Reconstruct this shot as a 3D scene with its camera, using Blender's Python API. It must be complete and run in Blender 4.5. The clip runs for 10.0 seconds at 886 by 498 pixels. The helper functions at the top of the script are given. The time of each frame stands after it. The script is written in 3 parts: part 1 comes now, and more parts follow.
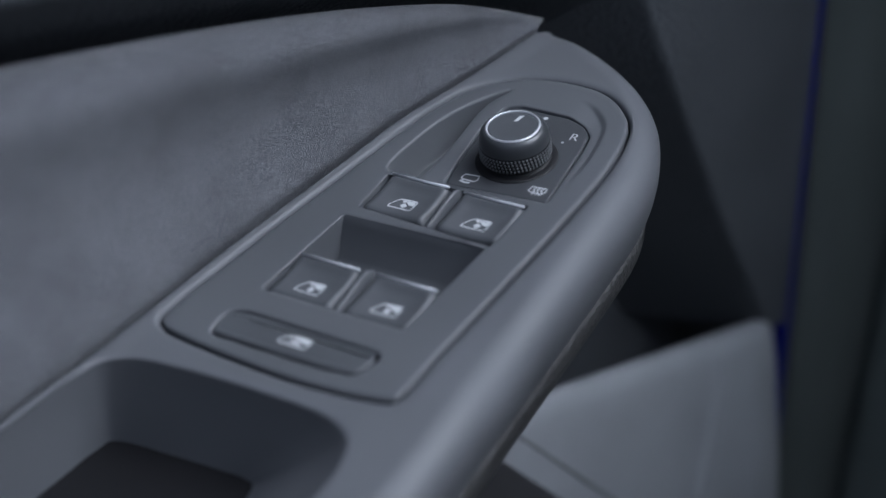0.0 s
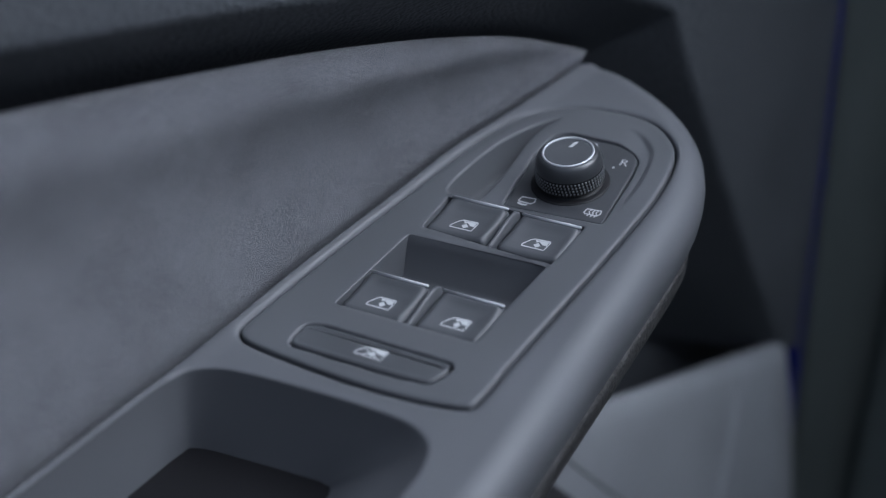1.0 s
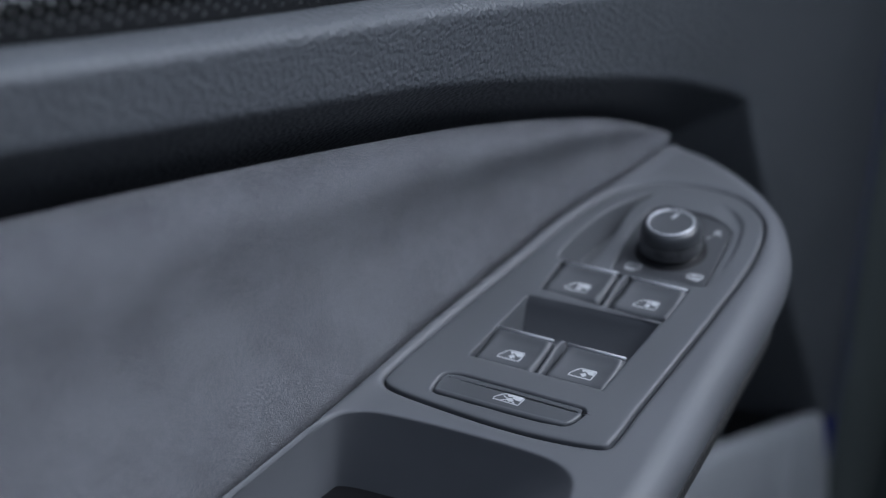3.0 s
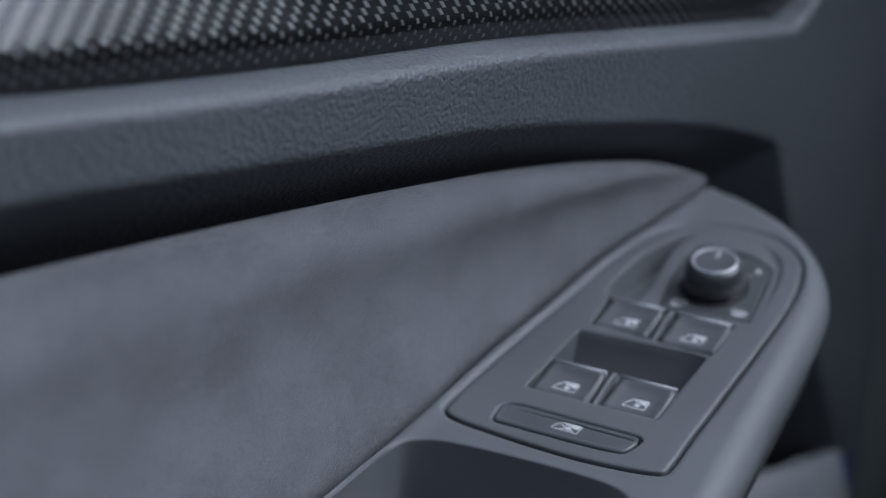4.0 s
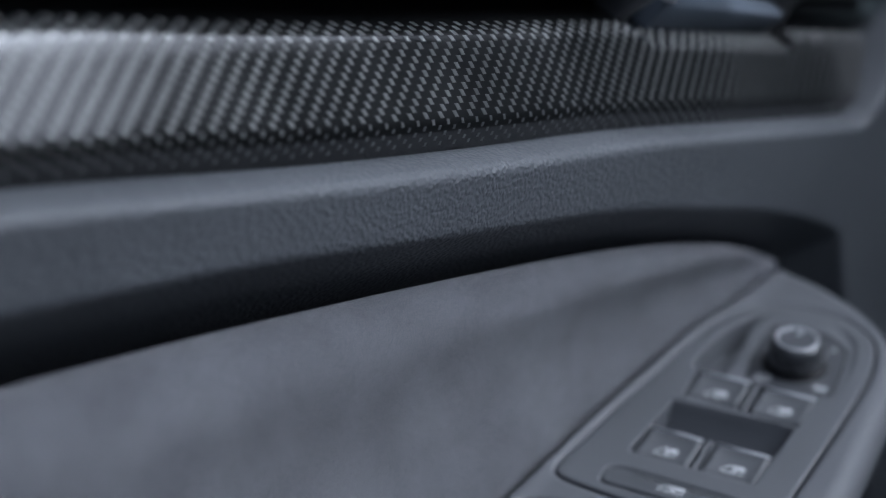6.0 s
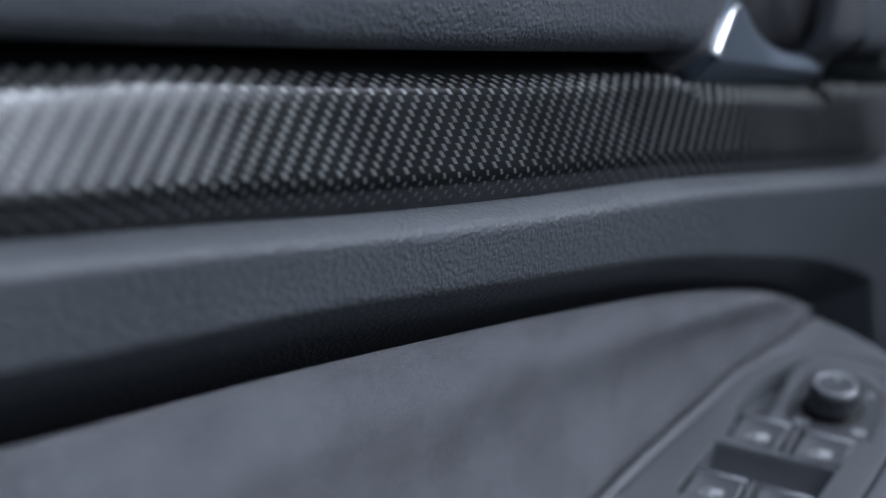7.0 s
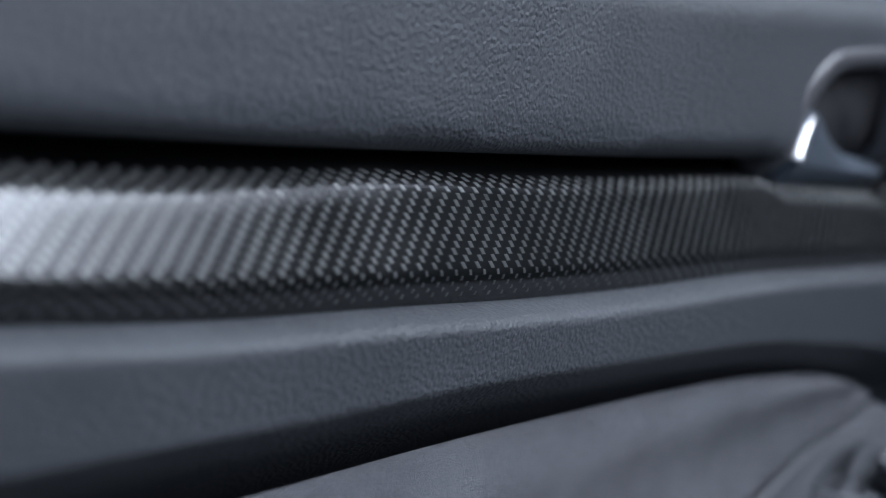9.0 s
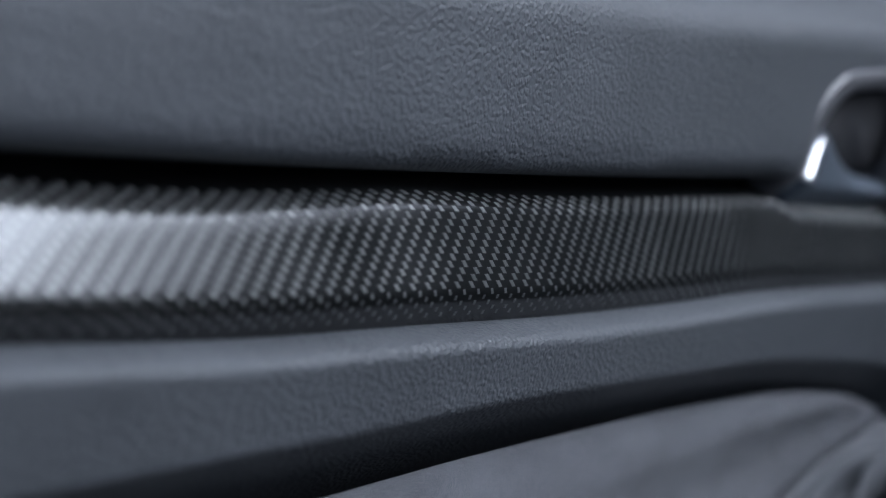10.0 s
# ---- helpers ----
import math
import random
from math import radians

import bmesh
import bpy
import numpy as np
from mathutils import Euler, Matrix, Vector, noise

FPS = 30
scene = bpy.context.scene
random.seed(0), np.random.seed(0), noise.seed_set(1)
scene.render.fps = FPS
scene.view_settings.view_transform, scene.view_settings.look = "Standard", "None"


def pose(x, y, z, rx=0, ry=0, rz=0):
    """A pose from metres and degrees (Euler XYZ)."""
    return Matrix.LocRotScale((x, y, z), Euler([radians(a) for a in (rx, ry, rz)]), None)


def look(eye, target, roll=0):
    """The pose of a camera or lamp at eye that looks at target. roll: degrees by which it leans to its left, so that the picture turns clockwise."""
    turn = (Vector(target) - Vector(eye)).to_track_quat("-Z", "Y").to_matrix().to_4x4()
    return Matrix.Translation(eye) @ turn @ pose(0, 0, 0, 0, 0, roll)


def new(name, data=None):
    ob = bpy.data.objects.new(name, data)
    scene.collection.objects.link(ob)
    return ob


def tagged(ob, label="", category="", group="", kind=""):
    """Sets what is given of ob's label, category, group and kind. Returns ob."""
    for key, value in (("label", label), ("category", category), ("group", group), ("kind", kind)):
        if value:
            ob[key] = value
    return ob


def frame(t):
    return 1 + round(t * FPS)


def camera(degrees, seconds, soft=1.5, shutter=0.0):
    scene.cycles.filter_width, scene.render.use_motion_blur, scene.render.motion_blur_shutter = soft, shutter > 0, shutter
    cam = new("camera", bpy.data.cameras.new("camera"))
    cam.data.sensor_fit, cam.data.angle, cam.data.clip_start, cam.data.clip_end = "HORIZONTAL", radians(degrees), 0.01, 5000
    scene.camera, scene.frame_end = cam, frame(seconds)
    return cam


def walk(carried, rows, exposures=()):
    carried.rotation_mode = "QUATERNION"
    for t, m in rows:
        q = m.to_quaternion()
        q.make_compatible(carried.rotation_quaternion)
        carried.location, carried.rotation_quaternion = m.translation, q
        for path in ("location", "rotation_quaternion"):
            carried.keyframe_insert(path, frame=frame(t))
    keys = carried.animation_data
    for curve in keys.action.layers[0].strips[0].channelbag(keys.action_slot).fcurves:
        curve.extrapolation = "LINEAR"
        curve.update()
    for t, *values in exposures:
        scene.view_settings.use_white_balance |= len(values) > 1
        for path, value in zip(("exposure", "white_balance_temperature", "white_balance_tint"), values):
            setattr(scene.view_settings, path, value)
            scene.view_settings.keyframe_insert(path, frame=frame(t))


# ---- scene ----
# camera and its path
cam = camera(33.0, 10.0, soft=1.2)
cam.data.dof.use_dof = True
cam.data.dof.focus_distance = 0.514
cam.data.dof.aperture_fstop = 4.5
PATH = [
    (0, pose(-0.3131, -0.3076, 0.9231, 61.50, -2.32, -46.08)),
    (0.5, pose(-0.3320, -0.3046, 0.9254, 62.04, -2.79, -46.55)),
    (1, pose(-0.3532, -0.3029, 0.9295, 62.84, -3.10, -46.95)),
    (1.5, pose(-0.3727, -0.3009, 0.9330, 63.62, -3.44, -47.28)),
    (2, pose(-0.3949, -0.2972, 0.9364, 64.43, -3.95, -47.70)),
    (2.5, pose(-0.4146, -0.2945, 0.9373, 65.41, -4.28, -47.97)),
    (4, pose(-0.4709, -0.2868, 0.9398, 68.42, -5.03, -48.74)),
    (4.5, pose(-0.4907, -0.2805, 0.9422, 69.13, -5.71, -49.09)),
    (5, pose(-0.5110, -0.2727, 0.9444, 69.85, -6.41, -49.53)),
    (5.5, pose(-0.5285, -0.2683, 0.9463, 70.54, -6.86, -49.69)),
    (7, pose(-0.5748, -0.2583, 0.9523, 72.85, -7.94, -49.60)),
    (7.5, pose(-0.5945, -0.2533, 0.9517, 73.84, -8.17, -49.94)),
    (8, pose(-0.6190, -0.2511, 0.9547, 74.71, -8.44, -50.11)),
    (8.5, pose(-0.6407, -0.2495, 0.9552, 75.72, -8.62, -50.24)),
    (9, pose(-0.6597, -0.2479, 0.9593, 76.26, -9.03, -50.30)),
    (9.5, pose(-0.6686, -0.2470, 0.9596, 76.77, -9.13, -50.36)),
    (10, pose(-0.6723, -0.2469, 0.9616, 76.84, -9.17, -50.36)),
]
walk(cam, PATH, exposures=[(0, 0.79, 5460, 9), (10, 0.79, 5460, 9)])

# world and light
world = bpy.data.worlds.new("world")
scene.world = world
world.use_nodes = True
wn, wl = world.node_tree.nodes, world.node_tree.links
sky = wn.new("ShaderNodeTexSky")
sky.sky_type = "NISHITA"
sky.sun_disc = False
SUN_EL, SUN_AZ = radians(56), radians(143)
sky.sun_elevation, sky.sun_rotation = SUN_EL, SUN_AZ
sky.air_density, sky.dust_density, sky.ozone_density = 0.55, 6.0, 0.6
haze = wn.new("ShaderNodeHueSaturation")
haze.inputs["Saturation"].default_value = 0.45
wl.new(sky.outputs[0], haze.inputs["Color"])
wl.new(haze.outputs[0], wn["Background"].inputs[0])
wn["Background"].inputs[1].default_value = 0.14
sun = new("sun", bpy.data.lights.new("sun", "SUN"))
sun.data.energy, sun.data.angle, sun.data.color = 1.25, radians(44), (1.0, 0.99, 0.98)
sun.matrix_world = look((0.80, -1.05, 2.6), (0, 0, 0.6))


# materials
def material(name, color, rough=0.5, metal=0.0, spec=0.5, sheen=0.0, coat=0.0):
    m = bpy.data.materials.new(name)
    m.use_nodes = True
    b = m.node_tree.nodes["Principled BSDF"]
    b.inputs["Base Color"].default_value = (*color, 1)
    b.inputs["Roughness"].default_value = rough
    b.inputs["Metallic"].default_value = metal
    b.inputs["Specular IOR Level"].default_value = spec
    b.inputs["Sheen Weight"].default_value = sheen
    b.inputs["Sheen Roughness"].default_value = 0.4
    b.inputs["Coat Weight"].default_value = coat
    return m


def tex(m, kind, scale, **values):
    nt = m.node_tree
    node = nt.nodes.new(kind)
    co = nt.nodes.new("ShaderNodeTexCoord")
    nt.links.new(co.outputs["Object"], node.inputs["Vector"])
    node.inputs["Scale"].default_value = scale
    for k, v in values.items():
        node.inputs[k].default_value = v
    return node


def ramp(m, socket, lo, hi, a, b, way="LINEAR"):
    node = m.node_tree.nodes.new("ShaderNodeMapRange")
    node.interpolation_type = way
    for k, v in zip(("From Min", "From Max", "To Min", "To Max"), (lo, hi, a, b)):
        node.inputs[k].default_value = v
    m.node_tree.links.new(socket, node.inputs["Value"])
    return node.outputs[0]


def vary(m, socket, dark, light):
    """Base colour between two tones by a 0..1 value."""
    mix = m.node_tree.nodes.new("ShaderNodeMix")
    mix.data_type = "RGBA"
    mix.inputs[6].default_value = (*dark, 1)
    mix.inputs[7].default_value = (*light, 1)
    m.node_tree.links.new(socket, mix.inputs[0])
    m.node_tree.links.new(mix.outputs[2], m.node_tree.nodes["Principled BSDF"].inputs["Base Color"])


def relief(m, socket, depth, strength=1.0, onto=None):
    bump = m.node_tree.nodes.new("ShaderNodeBump")
    bump.inputs["Distance"].default_value = depth
    bump.inputs["Strength"].default_value = strength
    m.node_tree.links.new(socket, bump.inputs["Height"])
    if onto:
        m.node_tree.links.new(onto, bump.inputs["Normal"])
    m.node_tree.links.new(bump.outputs[0], m.node_tree.nodes["Principled BSDF"].inputs["Normal"])
    return bump.outputs[0]


def rough_by(m, socket, a, b):
    m.node_tree.links.new(ramp(m, socket, 0.3, 0.7, a, b), m.node_tree.nodes["Principled BSDF"].inputs["Roughness"])


def leather(name, color):
    m = material(name, color, 0.5, spec=0.34)
    nt = m.node_tree
    co = nt.nodes.new("ShaderNodeTexCoord")
    warp = nt.nodes.new("ShaderNodeTexNoise")
    warp.inputs["Scale"].default_value, warp.inputs["Detail"].default_value = 420, 2
    nt.links.new(co.outputs["Object"], warp.inputs["Vector"])
    add = nt.nodes.new("ShaderNodeMix")
    add.data_type, add.blend_type = "RGBA", "LINEAR_LIGHT"
    add.inputs[0].default_value = 0.0010
    nt.links.new(co.outputs["Object"], add.inputs[6])
    nt.links.new(warp.outputs["Color"], add.inputs[7])
    cell = nt.nodes.new("ShaderNodeTexVoronoi")
    cell.feature, cell.inputs["Scale"].default_value = "SMOOTH_F1", 540
    cell.inputs["Smoothness"].default_value = 0.25
    nt.links.new(add.outputs[2], cell.inputs["Vector"])
    n = relief(m, ramp(m, cell.outputs["Distance"], 0.05, 0.75, 1, 0), 0.00056, 0.75)
    swell = tex(m, "ShaderNodeTexNoise", 330, Detail=3)
    n = relief(m, swell.outputs["Fac"], 0.0008, 0.12, n)
    fine = tex(m, "ShaderNodeTexNoise", 2600, Detail=2)
    relief(m, fine.outputs["Fac"], 0.00006, 0.5, n)
    big = tex(m, "ShaderNodeTexNoise", 18, Detail=5)
    vary(m, ramp(m, big.outputs["Fac"], 0.3, 0.7, 0, 1), [c * 0.88 for c in color], [c * 1.12 for c in color])
    rough_by(m, big.outputs["Fac"], 0.48, 0.60)
    return m


def plastic(name, color, rough, grain=0.00003):
    m = material(name, color, rough)
    fine = tex(m, "ShaderNodeTexNoise", 3800, Detail=2)
    relief(m, fine.outputs["Fac"], grain, 0.6)
    big = tex(m, "ShaderNodeTexNoise", 30, Detail=6)
    vary(m, ramp(m, big.outputs["Fac"], 0.3, 0.7, 0, 1), [c * 0.92 for c in color], [c * 1.08 for c in color])
    rough_by(m, big.outputs["Fac"], rough - 0.05, rough + 0.05)
    return m


LEATHER = leather("grained_leather", (0.050, 0.054, 0.060))
SOFT = plastic("soft_touch_plastic", (0.062, 0.065, 0.072), 0.61)
BAND = leather("grained_band", (0.030, 0.030, 0.030))
PANEL = plastic("switch_panel_plastic", (0.055, 0.058, 0.064), 0.55)
PLATE = plastic("dark_plate_plastic", (0.032, 0.034, 0.038), 0.42)
BUTTON = plastic("button_plastic", (0.042, 0.045, 0.050), 0.52)
KNOB = plastic("black_knob_plastic", (0.008, 0.008, 0.009), 0.5)
KNOB.node_tree.nodes["Principled BSDF"].inputs["Specular IOR Level"].default_value = 0.25
CAP = plastic("knob_cap_plastic", (0.050, 0.053, 0.058), 0.33)
MAT = plastic("rubber_mat", (0.006, 0.006, 0.007), 0.8, 0.0001)
MAT.node_tree.nodes["Principled BSDF"].inputs["Specular IOR Level"].default_value = 0.12
# near-black of the cup and backing sheet; on the pocket mouth it paints shade
DARK = plastic("dark_liner_and_shade", (0.014, 0.014, 0.016), 0.75)
CHROME = material("polished_chrome", (0.66, 0.67, 0.69), 0.33, 1.0)
SYMBOL = material("printed_symbol", (0.36, 0.37, 0.38), 0.6)
DECOR = plastic("decor_foil", (0.066, 0.067, 0.069), 0.20, 0.00001)
DECOR.node_tree.nodes["Principled BSDF"].inputs["Metallic"].default_value = 0.92
DASH = plastic("decor_dash", (0.165, 0.170, 0.167), 0.36, 0.00001)
DASH.node_tree.nodes["Principled BSDF"].inputs["Metallic"].default_value = 0.88
LOWER = plastic("lower_panel_plastic", (0.16, 0.168, 0.18), 0.55, 0.0001)
BLUE = material("blue_car_paint", (0.002, 0.004, 0.14), 0.35, 0.2)
SEAL = plastic("rubber_seal", (0.028, 0.030, 0.030), 0.6, 0.0001)
LEVER = plastic("lever_satin", (0.13, 0.152, 0.185), 0.42, 0.00001)
LEVER.node_tree.nodes["Principled BSDF"].inputs["Metallic"].default_value = 0.7
SHOULDER = plastic("knob_shoulder_plastic", (0.026, 0.028, 0.031), 0.38)
STRIP = material("satin_strip", (0.40, 0.41, 0.43), 0.5, 0.55)
STUD = plastic("stud_plastic", (0.13, 0.134, 0.138), 0.4)
TRIM = plastic("interior_trim", (0.085, 0.097, 0.091), 0.6, 0.0001)
GROUND = plastic("grey_ground", (0.10, 0.10, 0.097), 0.9, 0.001)
BEZEL = plastic("satin_bezel", (0.075, 0.075, 0.080), 0.42, 0.00001)
WALL = plastic("grey_wall", (0.13, 0.15, 0.14), 0.9, 0.001)

SUEDE = material("suede", (0.075, 0.079, 0.090), 0.85, spec=0.15, sheen=0.25)
_pile = tex(SUEDE, "ShaderNodeTexNoise", 1900, Detail=3, Roughness=0.65)
_n = relief(SUEDE, _pile.outputs["Fac"], 0.0020, 1.0)
_brushed = tex(SUEDE, "ShaderNodeTexNoise", 38, Detail=4, Roughness=0.55)
relief(SUEDE, _brushed.outputs["Fac"], 0.002, 0.10, _n)
_both = SUEDE.node_tree.nodes.new("ShaderNodeMath")
_both.operation = "MULTIPLY_ADD"
SUEDE.node_tree.links.new(ramp(SUEDE, _pile.outputs["Fac"], 0.32, 0.68, -0.8, 0.8), _both.inputs[0])
_both.inputs[1].default_value = 1.0
SUEDE.node_tree.links.new(ramp(SUEDE, _brushed.outputs["Fac"], 0.34, 0.66, 0.2, 0.8), _both.inputs[2])
vary(SUEDE, _both.outputs[0], (0.064, 0.067, 0.078), (0.140, 0.147, 0.166))


# mesh helpers
def mesh_of(name, verts, faces, mat, parent=None, label="", smooth=True):
    me = bpy.data.meshes.new(name)
    me.from_pydata([tuple(v) for v in verts], [], faces)
    me.materials.append(mat)
    if smooth:
        me.polygons.foreach_set("use_smooth", [True] * len(me.polygons))
    ob = new(name, me)
    ob.parent = parent
    if label:
        tagged(ob, label)
    return ob


def part(name, bm, mat, parent, label="", smooth=False):
    me = bpy.data.meshes.new(name)
    bmesh.ops.recalc_face_normals(bm, faces=bm.faces)
    bm.to_mesh(me)
    bm.free()
    me.materials.append(mat)
    if smooth:
        me.polygons.foreach_set("use_smooth", [True] * len(me.polygons))
    ob = new(name, me)
    ob.parent = parent
    if label:
        tagged(ob, label)
    return ob


def grid_faces(rows, cols, closed=False, base=0):
    """Quads of a grid of rows x cols vertices; closed joins the last column to the first."""
    out = []
    for i in range(rows - 1):
        for j in range(cols if closed else cols - 1):
            k = (j + 1) % cols
            out.append((base + i * cols + j, base + i * cols + k, base + (i + 1) * cols + k, base + (i + 1) * cols + j))
    return out


def loft(name, rows, mat, parent, label="", closed=False, cap=False):
    """A skin over rows of equally many points."""
    verts = [p for row in rows for p in row]
    faces = grid_faces(len(rows), len(rows[0]), closed)
    if cap:
        faces += [tuple(range(len(rows[0])))[::-1], tuple(range(len(verts) - len(rows[0]), len(verts)))]
    ob = mesh_of(name, verts, faces, mat, parent, label)
    bm = bmesh.new()
    bm.from_mesh(ob.data)
    bmesh.ops.recalc_face_normals(bm, faces=bm.faces)
    bm.to_mesh(ob.data)
    bm.free()
    return ob


def curve_at(points, s):
    """A smooth curve (cubic, monotone in the first coordinate) through points, at s."""
    xs, ys = np.array(points, float).T
    d = np.gradient(ys, xs)
    i = int(np.clip(np.searchsorted(xs, s) - 1, 0, len(xs) - 2))
    if s <= xs[0]:
        return ys[0] + d[0] * (s - xs[0])
    if s >= xs[-1]:
        return ys[-1] + d[-1] * (s - xs[-1])
    h = xs[i + 1] - xs[i]
    t = (s - xs[i]) / h
    return ((2 * t ** 3 - 3 * t ** 2 + 1) * ys[i] + (t ** 3 - 2 * t ** 2 + t) * h * d[i]
            + (-2 * t ** 3 + 3 * t ** 2) * ys[i + 1] + (t ** 3 - t ** 2) * h * d[i + 1])


def smoothed(points, n=12, closed=True):
    """A Catmull-Rom curve through plane points."""
    p = np.array(points, float)
    out = []
    count = len(p)
    for i in range(count if closed else count - 1):
        a, b, c, d = (p[(i + k) % count] if closed else p[min(max(i + k, 0), count - 1)] for k in (-1, 0, 1, 2))
        for t in np.arange(n) / n:
            out.append(0.5 * (2 * b + (c - a) * t + (2 * a - 5 * b + 4 * c - d) * t * t + (3 * b - a - 3 * c + d) * t ** 3))
    if not closed:
        out.append(p[-1])
    return np.array(out)


def signed(poly, u, v):
    """Signed distance to a closed polygon, positive inside."""
    p = np.array(poly, float)
    q = np.roll(p, -1, 0)
    best = np.full(u.shape, 1e9)
    inside = np.zeros(u.shape, bool)
    for (ax, ay), (bx, by) in zip(p, q):
        ex, ey = bx - ax, by - ay
        t = np.clip(((u - ax) * ex + (v - ay) * ey) / (ex * ex + ey * ey + 1e-18), 0, 1)
        best = np.minimum(best, np.hypot(u - ax - t * ex, v - ay - t * ey))
        cross = (ay > v) != (by > v)
        with np.errstate(divide="ignore", invalid="ignore"):
            hit = cross & (u < (bx - ax) * (v - ay) / (by - ay + 1e-18) + ax)
        inside ^= hit
    return np.where(inside, best, -best)


def step(x, a, b):
    t = np.clip((x - a) / (b - a), 0, 1)
    return t * t * (3 - 2 * t)


def rounded(poly, r=0.0012, n=6, per=14):
    """A polygon with rounded corners and evenly cut sides."""
    q = np.array(poly, float)
    out = []
    for i in range(len(q)):
        a, b, c = q[i - 1], q[i], q[(i + 1) % len(q)]
        d0, d1 = (a - b) / np.hypot(*(a - b)), (c - b) / np.hypot(*(c - b))
        for t in np.linspace(0, 1, n):
            out.append((1 - t) ** 2 * (b + d0 * r) + 2 * t * (1 - t) * b + t * t * (b + d1 * r))
        e0, e1 = b + d1 * r, c - d1 * r
        out += [e0 + (e1 - e0) * t for t in np.linspace(0, 1, per)[1:-1]]
    return np.array(out)


# the frame of the armrest's switch plane: u forward, v towards the seat, w up
U, V, W = Vector((0.936, 0.263, 0.235)).normalized(), Vector((0.255, -0.965, 0.064)), Vector((-0.243, 0.0, 0.970)).normalized()
V = W.cross(U) * -1
ORIGIN = Vector((0, 0, 0.70))


def sw(u, v, w):
    return ORIGIN + U * u + V * v + W * w


def field(u0, u1, v0, v1, d, height):
    """Vertices and faces of a height field over the switch plane; cells where height is NaN are left out."""
    us, vs = np.arange(u0, u1, d), np.arange(v0, v1, d)
    uu, vv = np.meshgrid(us, vs, indexing="ij")
    ww = height(uu, vv)
    keep = ~np.isnan(ww)
    pos = np.array(ORIGIN) + uu[..., None] * np.array(U) + vv[..., None] * np.array(V) + np.nan_to_num(ww)[..., None] * np.array(W)
    index = np.full(uu.shape, -1)
    index[keep] = np.arange(keep.sum())
    ok = keep[:-1, :-1] & keep[1:, :-1] & keep[1:, 1:] & keep[:-1, 1:]
    a, b, c, e = index[:-1, :-1][ok], index[1:, :-1][ok], index[1:, 1:][ok], index[:-1, 1:][ok]
    return pos[keep], np.stack([a, e, c, b], 1).tolist()


# ---------------------------------------------------------------- the door
door = tagged(new("car_door"), "open car door with dark grey leather, suede and patterned trim", "car door")

LIP = [(-0.62, 0.855), (-0.466, 0.8404), (-0.393, 0.8322), (-0.293, 0.8249), (-0.23, 0.8200), (-0.16, 0.8162), (-0.04, 0.8116), (0.042, 0.8054), (0.142, 0.798), (0.31, 0.785)]
STRIP_FOLD = [(-0.62, 0.8698), (-0.466, 0.8554), (-0.393, 0.8470), (-0.293, 0.8397), (-0.23, 0.8348), (-0.16, 0.8306), (-0.04, 0.8246), (0.042, 0.8178), (0.142, 0.8098), (0.31, 0.7968)]
FOLD = [(-0.62, 0.815), (-0.41, 0.8065), (-0.348, 0.8035), (-0.264, 0.8013), (-0.2, 0.797), (-0.147, 0.793), (-0.04, 0.7835), (0.028, 0.773),
        (0.066, 0.7663), (0.109, 0.7562), (0.14, 0.7470)]
UNDER = [(-0.62, 0.8972), (-0.46, 0.8872), (-0.3415, 0.8784), (-0.22, 0.8712), (-0.035, 0.8629), (0.31, 0.8472)]


def lip_z(x):
    return curve_at(LIP, x)


# upper panel: underside, rounded lower edge, face, crease and the sill leaning back under the window
def upper_section(x):
    z = curve_at(UNDER, x)
    ridge = 0.9325 + 0.006 * step(-x, 0.1, 0.4)
    prof = [(0.085, z + 0.004), (0.066, z - 0.001), (0.056, z - 0.001), (0.0515, z + 0.0005), (0.0485, z + 0.003), (0.0470, z + 0.007), (0.0468, z + 0.012),
            (0.0475, z + 0.020), (0.0490, z + 0.035), (0.0515, ridge - 0.008), (0.0530, ridge - 0.003), (0.0560, ridge + 0.001), (0.062, ridge + 0.005),
            (0.075, ridge + 0.011), (0.100, ridge + 0.019), (0.120, ridge + 0.021), (0.130, ridge + 0.010), (0.131, 0.86)]
    return [(x, y + 0.0012, zz) for y, zz in prof]


def finer(section, gap=0.004):
    out = [Vector(section[0])]
    for a, b in zip(section, section[1:]):
        a, b = Vector(a), Vector(b)
        n = max(1, round((b - a).length / gap))
        out += [a.lerp(b, (k + 1) / n) for k in range(n)]
    return out


# outline of the handle's bezel and of its opening, as (x, z)
BOWL = smoothed([(-0.029, 0.8470), (-0.0325, 0.8630), (-0.0285, 0.8820), (-0.0170, 0.8995), (0.001, 0.9110), (0.022, 0.9143), (0.076, 0.9155), (0.112, 0.9120), (0.128, 0.9010), (0.133, 0.8830), (0.131, 0.8590), (0.125, 0.8410), (0.104, 0.8345), (0.044, 0.8365), (-0.0150, 0.8390)], 6)
OPENING = smoothed([(-0.017, 0.8500), (-0.0165, 0.8650), (-0.0130, 0.8800), (-0.0040, 0.8910), (0.006, 0.8985), (0.024, 0.9035), (0.070, 0.9045), (0.084, 0.9005), (0.0925, 0.8920), (0.095, 0.8800), (0.097, 0.8600), (0.097, 0.8440), (0.086, 0.8390), (0.044, 0.8400), (-0.008, 0.8430)], 6)
rows = [finer(upper_section(-0.62 + 0.004 * i)) for i in range(233)]
least = min(len(r) for r in rows)
rows = [[r[round(k * (len(r) - 1) / (least - 1))] for k in range(least)] for r in rows]
flat_verts = [v for r in rows for v in r]
mids = np.array([(flat_verts[f[0]] + flat_verts[f[2]]) / 2 for f in grid_faces(len(rows), least)])
